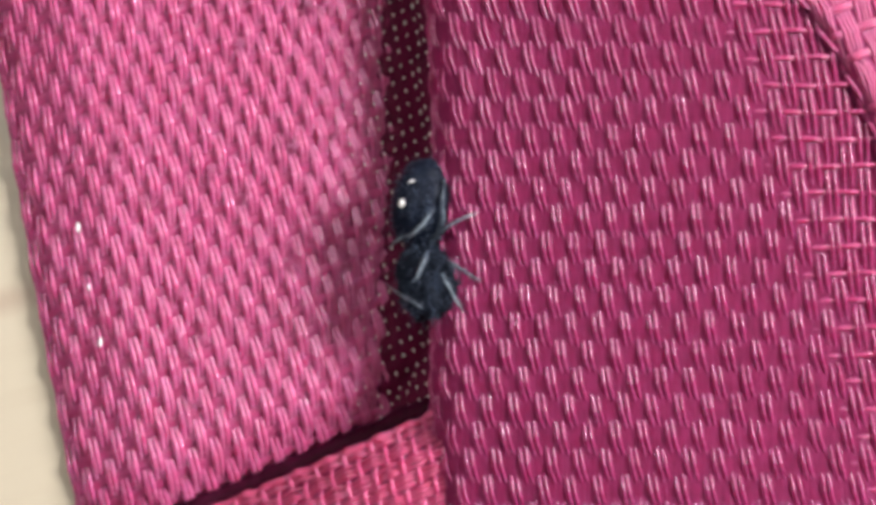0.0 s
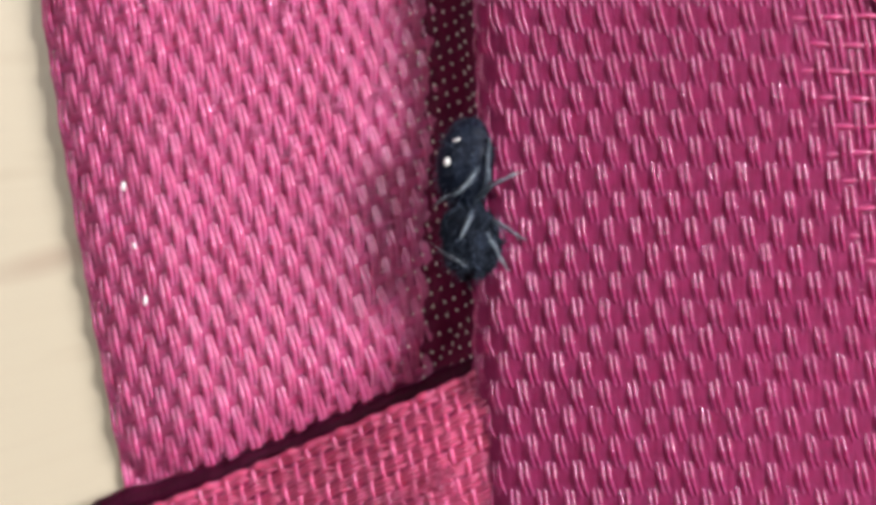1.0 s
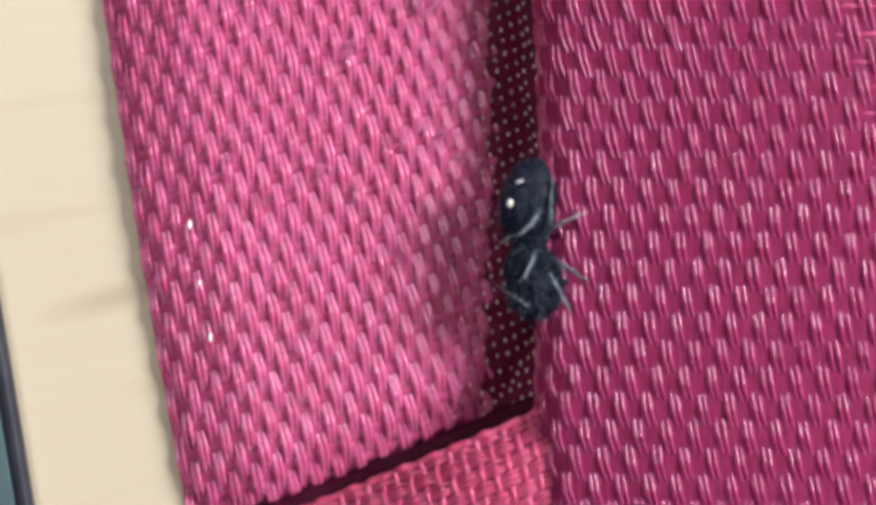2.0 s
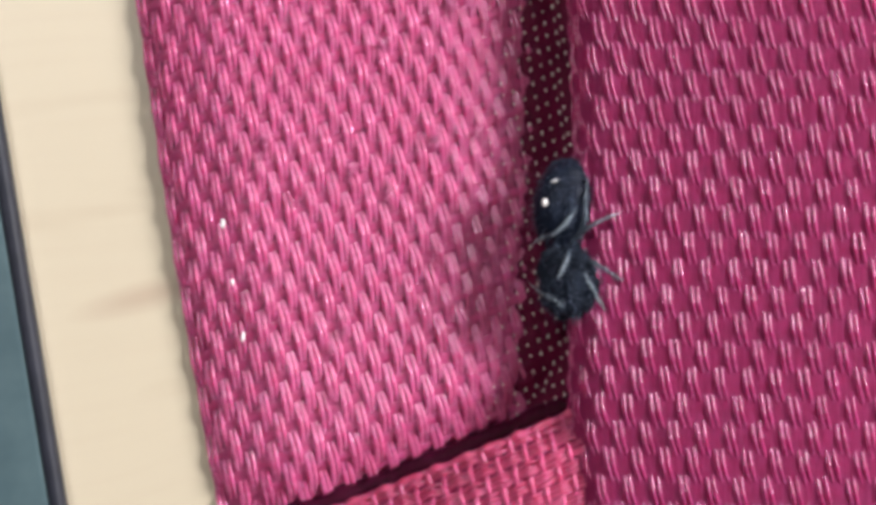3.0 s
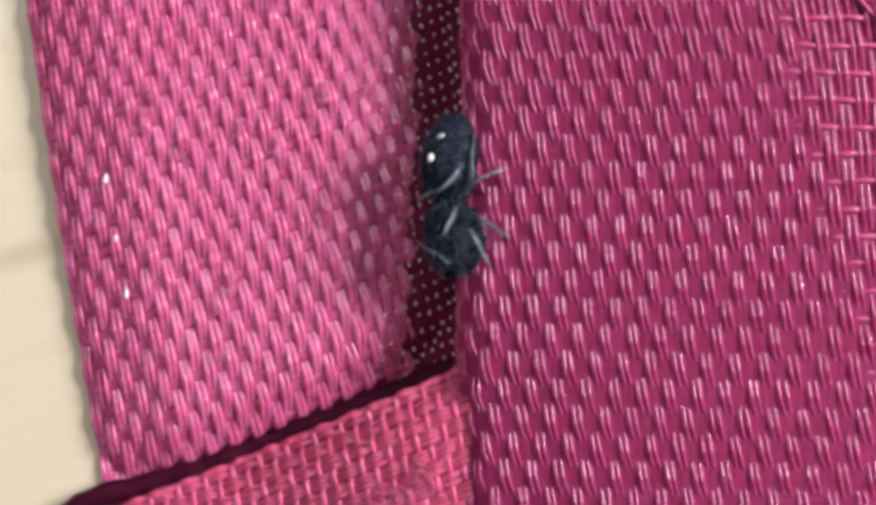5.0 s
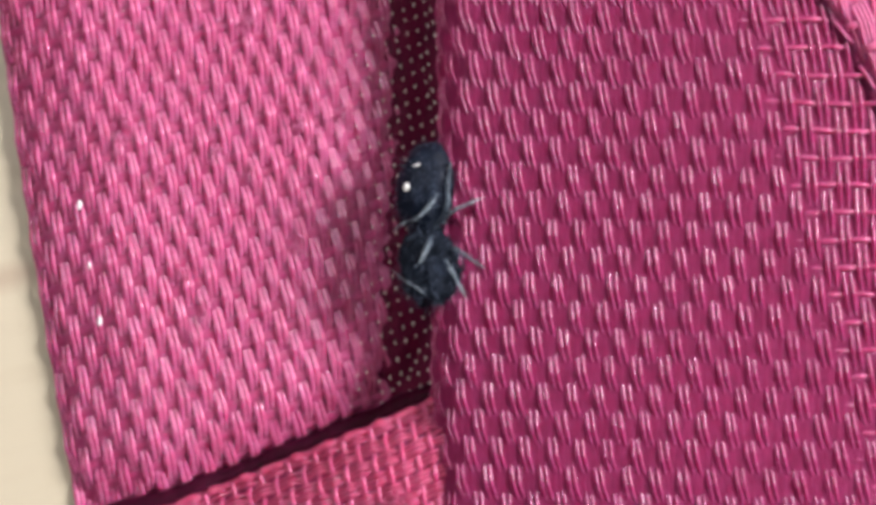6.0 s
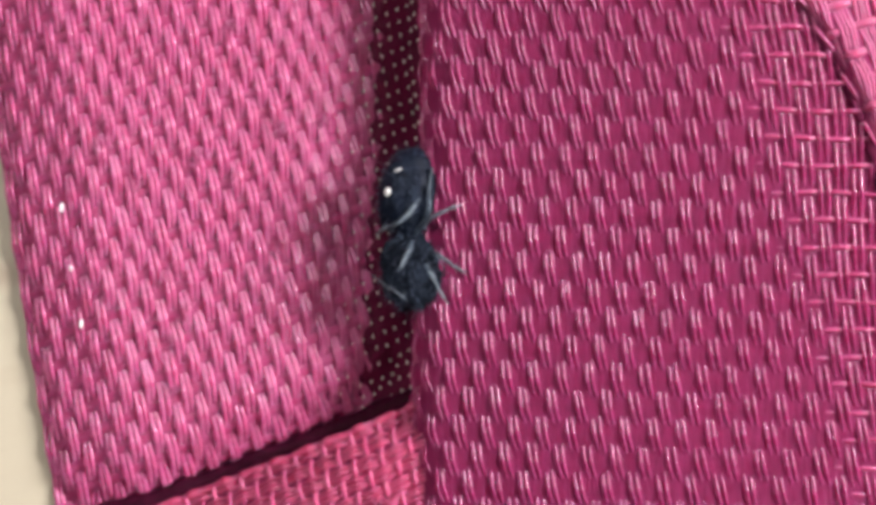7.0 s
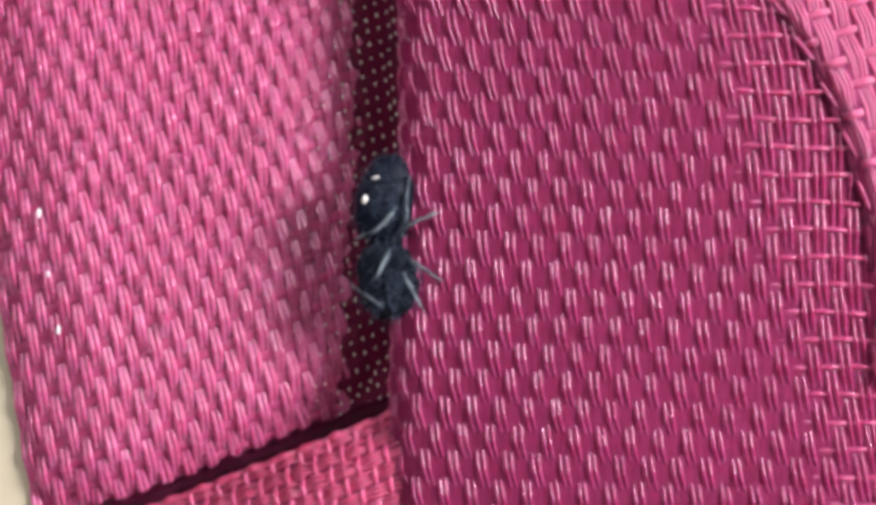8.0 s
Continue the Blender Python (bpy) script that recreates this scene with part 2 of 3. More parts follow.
def crease_shade_sheet(a, b):
    """A dark sheet standing in for the crease's shade: a across it from the strap to the panel, b along it."""
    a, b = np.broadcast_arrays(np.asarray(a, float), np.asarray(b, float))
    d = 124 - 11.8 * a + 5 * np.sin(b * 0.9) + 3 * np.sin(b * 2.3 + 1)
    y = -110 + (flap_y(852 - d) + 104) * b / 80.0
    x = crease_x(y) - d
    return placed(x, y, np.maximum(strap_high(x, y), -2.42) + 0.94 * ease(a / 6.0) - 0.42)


ROLL_R, ROLL_L = 64.0, 81.0
RISE_AT = np.arange(0.0, 1400.0, 10.0)
RISE = np.cumsum(10 * UNIT * ease((RISE_AT - 50) / 60.0) * np.clip(0.11 * (400 - RISE_AT) / 300.0, -0.17, 0.11))


def right_sheet(a, b):
    a, b = np.broadcast_arrays(np.asarray(a, float), np.asarray(b, float))
    y = -66 + 48.6 * b
    flat = 24.6 * a + np.clip(a - 12, 0, None) ** 2 * (0.11 + 0.13 * ease((450 - y) / 450.0)) + 7.2 * b - 14
    theta = np.clip((ROLL_L - flat) / ROLL_R, 0, 2.2)
    x = crease_x(y) + np.where(flat > ROLL_L, ROLL_R + flat - ROLL_L, ROLL_R - ROLL_R * np.sin(theta))
    z = 3.7 + np.interp(flat, RISE_AT, RISE) - ROLL_R * UNIT * (1 - np.cos(theta))
    z = z + 0.12 * np.sin(x / 190.0 - y / 260.0)
    return placed(x, y, z)


def flap_sheet(a, b):
    """Columns run along the flap; a counts them down from its upper edge, b counts wefts along it."""
    a, b = np.broadcast_arrays(np.asarray(a, float), np.asarray(b, float))
    x = 190 + 24.0 * b + 5.0 * a
    y = flap_y(190 + 24.0 * b) + 28.0 * a
    lift = ease(a / 2.2)
    z = -1.2 + 1.3 * lift + 3.0 * ease((x - 400) / 400.0) - 1.2 * ease((330 - x) / 160.0)
    return placed(x, y, z)


def seam(s):
    """The curved seam at the panel's far side, s units along it."""
    s = np.asarray(s, float)
    return 1472 + s * np.sin(0.76 - 0.0006 * s), -120 + s * np.cos(0.76 - 0.0006 * s)


def band_sheet(a, b):
    """The outer band along the curved seam: a across it, b along it."""
    a, b = np.broadcast_arrays(np.asarray(a, float), np.asarray(b, float))
    s = b * 46.0
    ang = 0.88 - 0.00075 * s
    x, y = seam(s)
    z = 3.7 - 0.003 * (x - 1500) + 0.75 * ease(a / 0.9 + 0.2) - 0.12 * a
    return placed(x + 36.0 * a * np.cos(ang), y - 36.0 * a * np.sin(ang), z)


def band_grid(a, b):
    """The outer band's own weave, at a slant to the seam."""
    a, b = np.broadcast_arrays(np.asarray(a, float), np.asarray(b, float))
    x, y = 1591 + 33.8 * a + 16.0 * b, 40 - 12.3 * a + 44.0 * b
    sx, sy = seam(np.linspace(-300, 700, 60))
    d = (x - np.interp(y, sy, sx)) * 0.85
    return placed(x, y, 3.7 - 0.003 * (np.interp(y, sy, sx) - 1500) + 0.75 * ease(d / 32.0 + 0.2) - 0.0033 * d - 1.6 * ease((4 - d) / 22.0))


def past_seam(p):
    """True at places p beyond the curved seam."""
    k = EYE_HIGH / (EYE_HIGH - p[:, 2]) / UNIT
    sx, sy = seam(np.linspace(-300, 700, 60))
    return 784 + p[:, 0] * k > np.interp(452 - p[:, 1] * k, sy, sx) + 8


def stretched_open(p):
    """How far the front panel's weave is pulled open at places p: 0 in its middle, 1 by the seam."""
    x, y = p[:, 0] / UNIT + 784, 452 - p[:, 1] / UNIT
    return ease((x - 1305 - 0.3 * y) / 220.0)


def normals(sheet, a, b):
    h = 0.05
    n = np.cross(sheet(a + h, b) - sheet(a - h, b), sheet(a, b - h) - sheet(a, b + h))
    n = n / (np.linalg.norm(n, axis=-1, keepdims=True) + 1e-9)
    return -n if n[..., 2].mean() < 0 else n


def weave(parent, sheet, a0, a1, b0, b1, strands, gap, radius, weft_radius, high, mats, keep=None, skew=0.10, tail=0.0, thin=0.62, loops=False, weft_high=0.06, per=7, seed=1, weft_flat=0.6, weft_low=0.0, opens=None):
    """Plain weave of bundled warp yarns over single wefts: one object a yarn. strands: yarns in a column; gap: between them, in columns;
    tail: how far each float leans over, past its crown, before it dives."""
    rng = random.Random(seed)
    for a in range(a0, a1):
        for strand in range(strands):
            off = (strand - (strands - 1) / 2) * gap
            b = np.linspace(b0, b1, int((b1 - b0) * per) + 1)
            phase = np.cos(np.pi * (b + a))
            u = (b + a + 1) % 2 - 1
            bend = np.where(u > 0.85, 1 - (u - 0.85) / 0.3, np.where(u < -0.85, 0.38 - (u + 0.85) * 0.8, np.where(u < 0, -0.45 * u, np.clip(u / 0.85, 0, 1) ** 1.4)))
            lane = a + off + skew * np.cos(np.pi * (b + a)) + tail * (bend - 0.3) + 0.03 * np.sin(b * 1.7 + rng.uniform(0, 6)) + rng.uniform(-0.02, 0.02)
            h = high * (0.15 * phase + 0.85 * np.arcsin(phase) * 2 / np.pi) + rng.uniform(-0.02, 0.02)
            if opens is not None:
                # strands lie straighter and flatter where the cloth is pulled open
                k = opens(sheet(lane, b))
                lane = lane + (a + off - lane) * 0.75 * k
                h = h * (1 - 0.25 * k)
            p, n = sheet(lane, b), normals(sheet, lane, b)
            if keep is not None:
                ok = keep(p)
                if ok.sum() < 8:
                    continue
                i = np.nonzero(ok)[0]
                p, n, h = p[i[0]:i[-1] + 1], n[i[0]:i[-1] + 1], h[i[0]:i[-1] + 1]
            v, f, u = tube(p + n * h[:, None], radius * rng.uniform(0.95, 1.05), n, flat=thin)
            part_of("warp_yarn", mesh_of("warp_yarn", v, f, mats[0], u), parent)
    rows = list(range(math.ceil(b0), math.floor(b1) + 1))
    for row in rows:
        a = np.linspace(a0 - (-0.08 if loops else 0.25), a1 - 0.4, int((a1 - a0) * 6) + 1)
        phase = np.cos(np.pi * (a + row))
        lane = row + 0.04 * np.sin(a * 0.9 + rng.uniform(0, 6))
        h = -weft_high * phase - weft_low
        if loops:
            # the yarn turns at the edge and runs on as the next pick
            turn = 1 if row % 2 == 0 else -1
            th = np.linspace(0, 1, 6)
            lane = np.concatenate([row + turn * 0.5 * (1 - np.sin(th * np.pi / 2)), np.broadcast_to(lane, a.shape)])
            a = np.concatenate([a[0] - 0.10 * np.cos(th * np.pi / 2), a])
            h = np.concatenate([np.zeros(6), h])
        p, n = sheet(a, lane), normals(sheet, a, lane)
        if keep is not None:
            ok = keep(p)
            if ok.sum() < 8:
                continue
            i = np.nonzero(ok)[0]
            p, n, h = p[i[0]:i[-1] + 1], n[i[0]:i[-1] + 1], h[i[0]:i[-1] + 1]
        r, flat = np.full(len(p), weft_radius), np.full(len(p), weft_flat)
        if loops:
            r = weft_radius * (0.45 + 0.55 * ease((np.arange(len(p)) - 5) / 6.0))
            flat = weft_flat * weft_radius / r
        if opens is not None:
            # where the cloth is pulled open the weft comes up out of the ground
            k = opens(p)
            h = h * (1 - k) - 0.13 * phase[:len(k)] * k if keep is None else h
            r = weft_radius * (1 - k) + 0.14 * k
            flat = weft_flat * weft_radius * (1 - k) / r + 0.75 * k
        v, f, u = tube(p + n * h[:, None], r * rng.uniform(0.94, 1.06), n, 9, flat)
        part_of("weft_yarn", mesh_of("weft_yarn", v, f, mats[1], u), parent)


def backing(name, sheet, a0, a1, b0, b1, depth, bottom, mat, sink=None):
    """The body of a piece of webbing under its yarns: a closed slab that follows the sheet; bottom: how far it reaches down, in millimetres."""
    na, nb = int((a1 - a0) * 2) + 1, int((b1 - b0) * 2) + 1
    a, b = np.meshgrid(np.linspace(a0, a1, na), np.linspace(b0, b1, nb), indexing="ij")
    top = sheet(a, b)
    top = top - normals(sheet, a, b) * (np.full(a.shape, depth)[..., None] if sink is None else (depth + sink(top.reshape(-1, 3)).reshape(a.shape) * 0.10)[..., None])
    low = top.copy()
    low[..., 2] = np.minimum(bottom, top[..., 2] - 0.3)
    verts = np.concatenate([top.reshape(-1, 3), low.reshape(-1, 3)])
    m = na * nb
    faces = []
    for i in range(na - 1):
        for j in range(nb - 1):
            q = (i * nb + j, i * nb + j + 1, (i + 1) * nb + j + 1, (i + 1) * nb + j)
            faces.append(q)
            faces.append(tuple(m + k for k in reversed(q)))
    rim = [(i * nb, (i + 1) * nb) for i in range(na - 1)] + [((na - 1) * nb + j, (na - 1) * nb + j + 1) for j in range(nb - 1)]
    rim += [((i + 1) * nb + nb - 1, i * nb + nb - 1) for i in range(na - 1)] + [(j + 1, j) for j in range(nb - 1)]
    faces += [(p, q, m + q, m + p) for p, q in rim]
    return mesh_of(name, verts, faces, mat)


# ---- the room ----
def slab(name, lo, hi, mat, label, category):
    bm = bmesh.new()
    bmesh.ops.create_cube(bm, size=1.0)
    for v in bm.verts:
        v.co = Vector([l + (c + 0.5) * (h - l) for c, l, h in zip(v.co, lo, hi)])
    me = bpy.data.meshes.new(name)
    bm.to_mesh(me)
    bm.free()
    me.materials.append(mat)
    return tagged(new(name, me), label, category, kind="structure")


slab("floor", (-ROOM, -ROOM, FLOOR - 0.02), (ROOM, ROOM, FLOOR), WOOD, "pale beige wooden floor with faint brown grain", "floor")
slab("ceiling", (-ROOM, -ROOM, HIGH), (ROOM, ROOM, HIGH + THICK), PLASTER, "plain dark grey painted ceiling", "ceiling")
slab("wall_west", (-ROOM - THICK, -ROOM, FLOOR), (-ROOM, ROOM, HIGH), PLASTER, "plain dark grey painted wall", "wall")
slab("wall_east", (ROOM, -ROOM, FLOOR), (ROOM + THICK, ROOM, HIGH), PLASTER, "plain dark grey painted wall", "wall")
slab("wall_north", (-ROOM, ROOM, FLOOR), (ROOM, ROOM + THICK, HIGH), PLASTER, "plain dark grey painted wall", "wall")
slab("wall_south", (-ROOM, -ROOM - THICK, FLOOR), (ROOM, -ROOM, HIGH), PLASTER, "plain dark grey painted wall", "wall")



# ---- the pink webbing bag ----
bag = tagged(new("webbing_bag"), "bright pink woven nylon webbing bag lying on a wooden floor", "bag")
BOTTOM = FLOOR / MM
left = part_of("side_strap", backing("side_strap", left_sheet, 0.15, 44, -6, 19, 0.20, BOTTOM, GROUND), bag, "pink plain-woven webbing strap")
right = part_of("front_panel", backing("front_panel", right_sheet, -6, 40, -4, 23, -0.005, BOTTOM + 0.2, SHADED_CLOTH, stretched_open), bag, "magenta-pink webbing panel, darkened for its shade, rolled at its edge")
part_of("crease_shade", backing("crease_shade", crease_shade_sheet, 0, 12, 0, 80, 0.0, 99.0, CREASE_SHADE), bag, "dark red sheet standing in for the shade in the crease")
flap = part_of("folded_flap", backing("folded_flap", flap_sheet, -0.1, 9, 3, 32, 0.16, BOTTOM + 0.1, GROUND), bag, "coral pink folded webbing flap")
band = part_of("outer_band", backing("outer_band", band_sheet, -0.2, 7, -3, 14, -0.05, 1.0, CLOTH), bag, "pink webbing band sewn along a curved seam")


weave(left, left_sheet, 0, 44, -6, 19, 2, 0.46, 0.185, 0.36, 0.19, (YARN, WEFT), skew=0.09, thin=0.42, loops=True, seed=1, weft_flat=0.26, weft_low=0.12, weft_high=0.03)
weave(right, right_sheet, -5, 40, -4, 23, 2, 0.45, 0.118, 0.19, 0.165, (SHADED_YARN, DEEP_WEFT), skew=0.0, tail=0.22, thin=0.5, per=9, seed=2, weft_flat=0.8, weft_low=0.22, weft_high=0.04, opens=stretched_open)
weave(flap, flap_sheet, 0, 9, 3, 31, 3, 0.29, 0.150, 0.15, 0.12, (CORAL, PICK), skew=0.0, loops=False, weft_high=0.15, seed=3)
weave(band, band_grid, -7, 12, -6, 12, 4, 0.20, 0.135, 0.25, 0.10, (BAND, BAND), keep=past_seam, skew=0.03, seed=4, weft_flat=0.45, weft_high=0.10)


def flap_shade():
    """A dark tube standing in for the shade in the gap between the strap and the flap."""
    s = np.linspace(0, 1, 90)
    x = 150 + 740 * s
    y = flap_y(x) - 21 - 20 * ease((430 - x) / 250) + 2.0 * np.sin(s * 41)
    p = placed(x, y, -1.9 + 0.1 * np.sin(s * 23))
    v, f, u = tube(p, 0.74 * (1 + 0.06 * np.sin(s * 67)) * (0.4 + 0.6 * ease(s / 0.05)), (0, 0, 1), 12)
    part_of("gap_shade", mesh_of("gap_shade", v, f, GAP_SHADE, u), bag, "dark maroon tube standing in for shade between strap and flap")


flap_shade()


def selvedge():
    """The flap's upper edge, where its picks turn in bumps round the outermost yarn."""
    b = np.linspace(3, 31, 420)
    swell = np.abs(np.cos(np.pi * b / 2 + 0.5))
    p = flap_sheet(-0.16 - 0.10 * swell, b) + np.array((0, 0, -0.02))
    v, f, u = tube(p, 0.17 + 0.10 * swell + 0.03 * np.sin(b * 5.1), (0, 0, 1), 10)
    part_of("selvedge", mesh_of("selvedge", v, f, CORAL, u), flap, "bumpy coral pink selvedge")


selvedge()


def crease_light_dots():
    """Pale glossy beads standing in for dots of light at the corners of the weave, down in the crease."""
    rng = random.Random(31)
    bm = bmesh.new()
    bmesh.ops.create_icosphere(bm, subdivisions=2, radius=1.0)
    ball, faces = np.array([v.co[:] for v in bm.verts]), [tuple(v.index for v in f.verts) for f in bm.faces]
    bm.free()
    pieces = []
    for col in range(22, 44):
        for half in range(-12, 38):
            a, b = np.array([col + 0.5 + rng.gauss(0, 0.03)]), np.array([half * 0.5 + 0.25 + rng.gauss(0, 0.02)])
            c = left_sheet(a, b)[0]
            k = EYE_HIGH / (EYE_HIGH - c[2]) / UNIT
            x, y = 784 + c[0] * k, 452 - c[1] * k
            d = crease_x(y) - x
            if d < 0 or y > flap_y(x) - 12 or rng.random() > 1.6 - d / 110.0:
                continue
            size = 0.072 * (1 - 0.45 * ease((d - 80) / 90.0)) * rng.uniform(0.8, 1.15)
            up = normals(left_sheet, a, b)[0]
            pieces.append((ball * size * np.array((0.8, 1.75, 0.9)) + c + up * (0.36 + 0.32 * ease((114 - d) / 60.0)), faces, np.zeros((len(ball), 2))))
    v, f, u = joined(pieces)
    tagged(part_of("light_dot", mesh_of("light_dot", v, f, DOT_LIGHT, u), left, "pale cream glossy beads standing in for dots of light in the crease"), kind="stuff")


crease_light_dots()


def seam_shade():
    """A dark tube standing in for the shade sunk in the curved seam, and the loose stitches over it."""
    s = np.linspace(-160, 560, 120)
    x, y = seam(s)
    base = placed(x - 6, y + 3, 3.67 - 0.003 * (x - 1500) + 0.08 * np.sin(s / 19.0))
    v, f, u = tube(base, 0.36 * (1 + 0.15 * np.sin(s / 11.0) + 0.1 * np.sin(s / 4.3)), (0, 0, 1), 9)
    part_of("seam_shade", mesh_of("seam_shade", v, f, SEAM_SHADE, u), band, "dark pink tube standing in for the shade sunk in the seam")
    rng = random.Random(12)
    for at in range(-120, 520, 92):
        q = np.linspace(at - 26, at + 26, 9)
        x, y = seam(q)
        z = 4.07 - 0.003 * (x - 1500) + 0.12 * np.cos(np.linspace(-1.5, 1.5, 9))
        v, f, u = tube(placed(x + 4 + rng.uniform(-3, 3) + np.linspace(-5, 5, 9), y, z), 0.11 * np.sqrt(np.clip(1.02 - np.linspace(-1, 1, 9) ** 4, 0.05, 1)), (0, 0, 1), 7)
        part_of("stitch", mesh_of("stitch", v, f, YARN, u), band)


seam_shade()


def frayed_end():
    """Loose broken filaments where the flap's cut end was tucked away."""
    rng = random.Random(9)
    pieces = []
    for i in range(48):
        x, y = rng.uniform(705, 850), rng.uniform(838, 930)
        if y < 905 - 0.45 * (x - 690) - 20:
            continue
        base = placed(x, y, flap_high(x, y) + rng.uniform(-0.05, 0.2))
        ang, long = rng.gauss(-0.6, 0.8), rng.uniform(0.8, 2.4)
        t = np.linspace(-0.5, 0.5, 9)
        bend = rng.uniform(-1.8, 1.8)
        p = base + np.stack([np.cos(ang + bend * t) * t * long, np.sin(ang + bend * t) * t * long, 0.35 * (0.25 - t * t) * rng.uniform(0.2, 1.6)], -1)
        pieces.append(tube(p, 0.042 * rng.uniform(0.5, 1.6) * np.sqrt(np.clip(1.05 - (2 * t) ** 4, 0.05, 1)), (0, 0, 1), 5))
    v, f, u = joined(pieces)
    ob = part_of("frayed_end", mesh_of("frayed_end", v, f, CORAL, u), flap, "frayed coral pink cut end of webbing")
    tagged(ob, kind="stuff")


def flap_high(x, y):
    return float(flap_sheet(np.array([(y - float(flap_y(x))) / 30.0]), np.array([(x - 190) / 24.0]))[0, 2]) + 0.2


frayed_end()


def stray_fibres():
    """Scuffed spots on the strap where broken filaments stand up."""
    rng = random.Random(21)
    pieces = []
    spots = [(rng.uniform(8, 32), rng.uniform(-3, 15)) for _ in range(26)]
    for a, b in spots:
        for _ in range(rng.randint(4, 9)):
            p = left_sheet(np.array([a + rng.gauss(0, 0.35)]), np.array([b + rng.gauss(0, 0.22)]))[0] + np.array((0, 0, 0.26))
            ang, long = rng.gauss(1.4, 0.6), rng.uniform(0.4, 1.1)
            s = np.linspace(-0.5, 0.5, 6)
            turn = ang + rng.uniform(-1, 1) * s
            q = p + np.stack([np.cos(turn) * s * long, np.sin(turn) * s * long, 0.10 - 0.5 * s * s], -1)
            pieces.append(tube(q, 0.035 * rng.uniform(0.6, 1.5), (0, 0, 1), 4))
    v, f, u = joined(pieces)
    tagged(part_of("fluff", mesh_of("fluff", v, f, YARN, u), left, "broken pink filaments on scuffed webbing"), kind="stuff")


stray_fibres()


# ---- the dark bar on the floor beside the bag ----
def bar_piece(name, ring, mat, inset):
    """A length of the bar with the outline ring, (across, up) in millimetres, its ends drawn in a little."""
    p0, p1 = placed(-321, -600, -1.45), placed(62, 1560, -1.45)
    along = (p1 - p0) / np.linalg.norm(p1 - p0)
    across = np.array([-along[1], along[0], 0.0])
    mid = np.mean(ring, axis=0)
    m, n = len(ring), 60
    verts, faces = [], []
    for i in range(n + 1):
        c = p0 + (p1 - p0) * i / n
        c[2] = BOTTOM
        k = 1 - inset if i in (0, n) else 1.0
        for x, z in ring:
            verts.append(c + across * (mid[0] + (x - mid[0]) * k) + np.array((0, 0, z if z < 0.01 else mid[1] + (z - mid[1]) * k)))
    for i in range(n):
        faces += [(i * m + k, i * m + (k + 1) % m, (i + 1) * m + (k + 1) % m, (i + 1) * m + k) for k in range(m)]
    faces += [tuple(reversed(range(m))), tuple(range(n * m, n * m + m))]
    me = mesh_of(name, verts, faces, mat)
    bm = bmesh.new()
    bm.from_mesh(me)
    bmesh.ops.recalc_face_normals(bm, faces=bm.faces)
    bm.to_mesh(me)
    bm.free()
    return me


def rounded(x0, x1, z0, z1, r):
    ring = []
    for cx, cz, a0 in ((x1 - r, z0 + r, -90), (x1 - r, z1 - r, 0), (x0 + r, z1 - r, 90), (x0 + r, z0 + r, 180)):
        ring += [(cx + r * math.cos(radians(a0 + 15 * k)), cz + r * math.sin(radians(a0 + 15 * k))) for k in range(7)]
    return np.array(ring)


def metal_bar():
    bar = tagged(new("metal_bar"), "blue-grey lacquered metal bar with a black edge strip, on floor", "bar")
    part_of("body", bar_piece("body", rounded(-17.0, -0.7, 0.0, 1.3, 0.5), STEEL, 0.04), bar)
    part_of("edge_strip", bar_piece("edge_strip", rounded(-1.05, 0.0, 0.0, 1.4, 0.45), EDGE_BLACK, 0.05), bar, "blue-black edge strip")


metal_bar()


# ---- the spider in the crease ----
SINK = 1.75

def blob(centre, radii, turn=0.0, lean=0.0, rough=0.03, seed=0, pinch=0.0):
    """An uneven egg: plan centre and height, half sizes in millimetres."""
    bm = bmesh.new()
    bmesh.ops.create_uvsphere(bm, u_segments=36, v_segments=24, radius=1.0)
    m = pose(0, 0, 0, 0, lean, turn)
    c = Vector(placed(centre[0], centre[1], centre[2] + SINK))
    verts = []
    for v in bm.verts:
        p = v.co.copy()
        k = 1 + rough * noise.noise(p * 2.3 + Vector((seed, 0, 0))) + 0.5 * rough * noise.noise(p * 7 + Vector((0, seed, 0)))
        p = Vector((p.x * radii[0] * (1 - pinch * p.y), p.y * radii[1], p.z * radii[2])) * k
        verts.append(c + m @ p)
    faces = [tuple(v.index for v in f.verts) for f in bm.faces]
    bm.free()
    return verts, faces


def hairs(points, outs, long, thick, rng, comb=(0, -0.4, 0), wild=0.35):
    pieces = []
    for p, o in zip(points, outs):
        o = np.asarray(o, float) + np.array([rng.gauss(0, wild) for _ in range(3)]) + np.asarray(comb)
        o /= np.linalg.norm(o) + 1e-9
        bend = np.array([rng.gauss(0, wild) for _ in range(3)])
        ln = long * rng.uniform(0.5, 1.4)
        t = np.linspace(0, 1, 4)[:, None]
        path = np.asarray(p) + o * t * ln + bend * t * t * ln * 0.35
        pieces.append(tube(path, np.linspace(thick, thick * 0.25, 4), np.cross(o, (0.3, 0.8, 0.52)), 3))
    return joined(pieces)


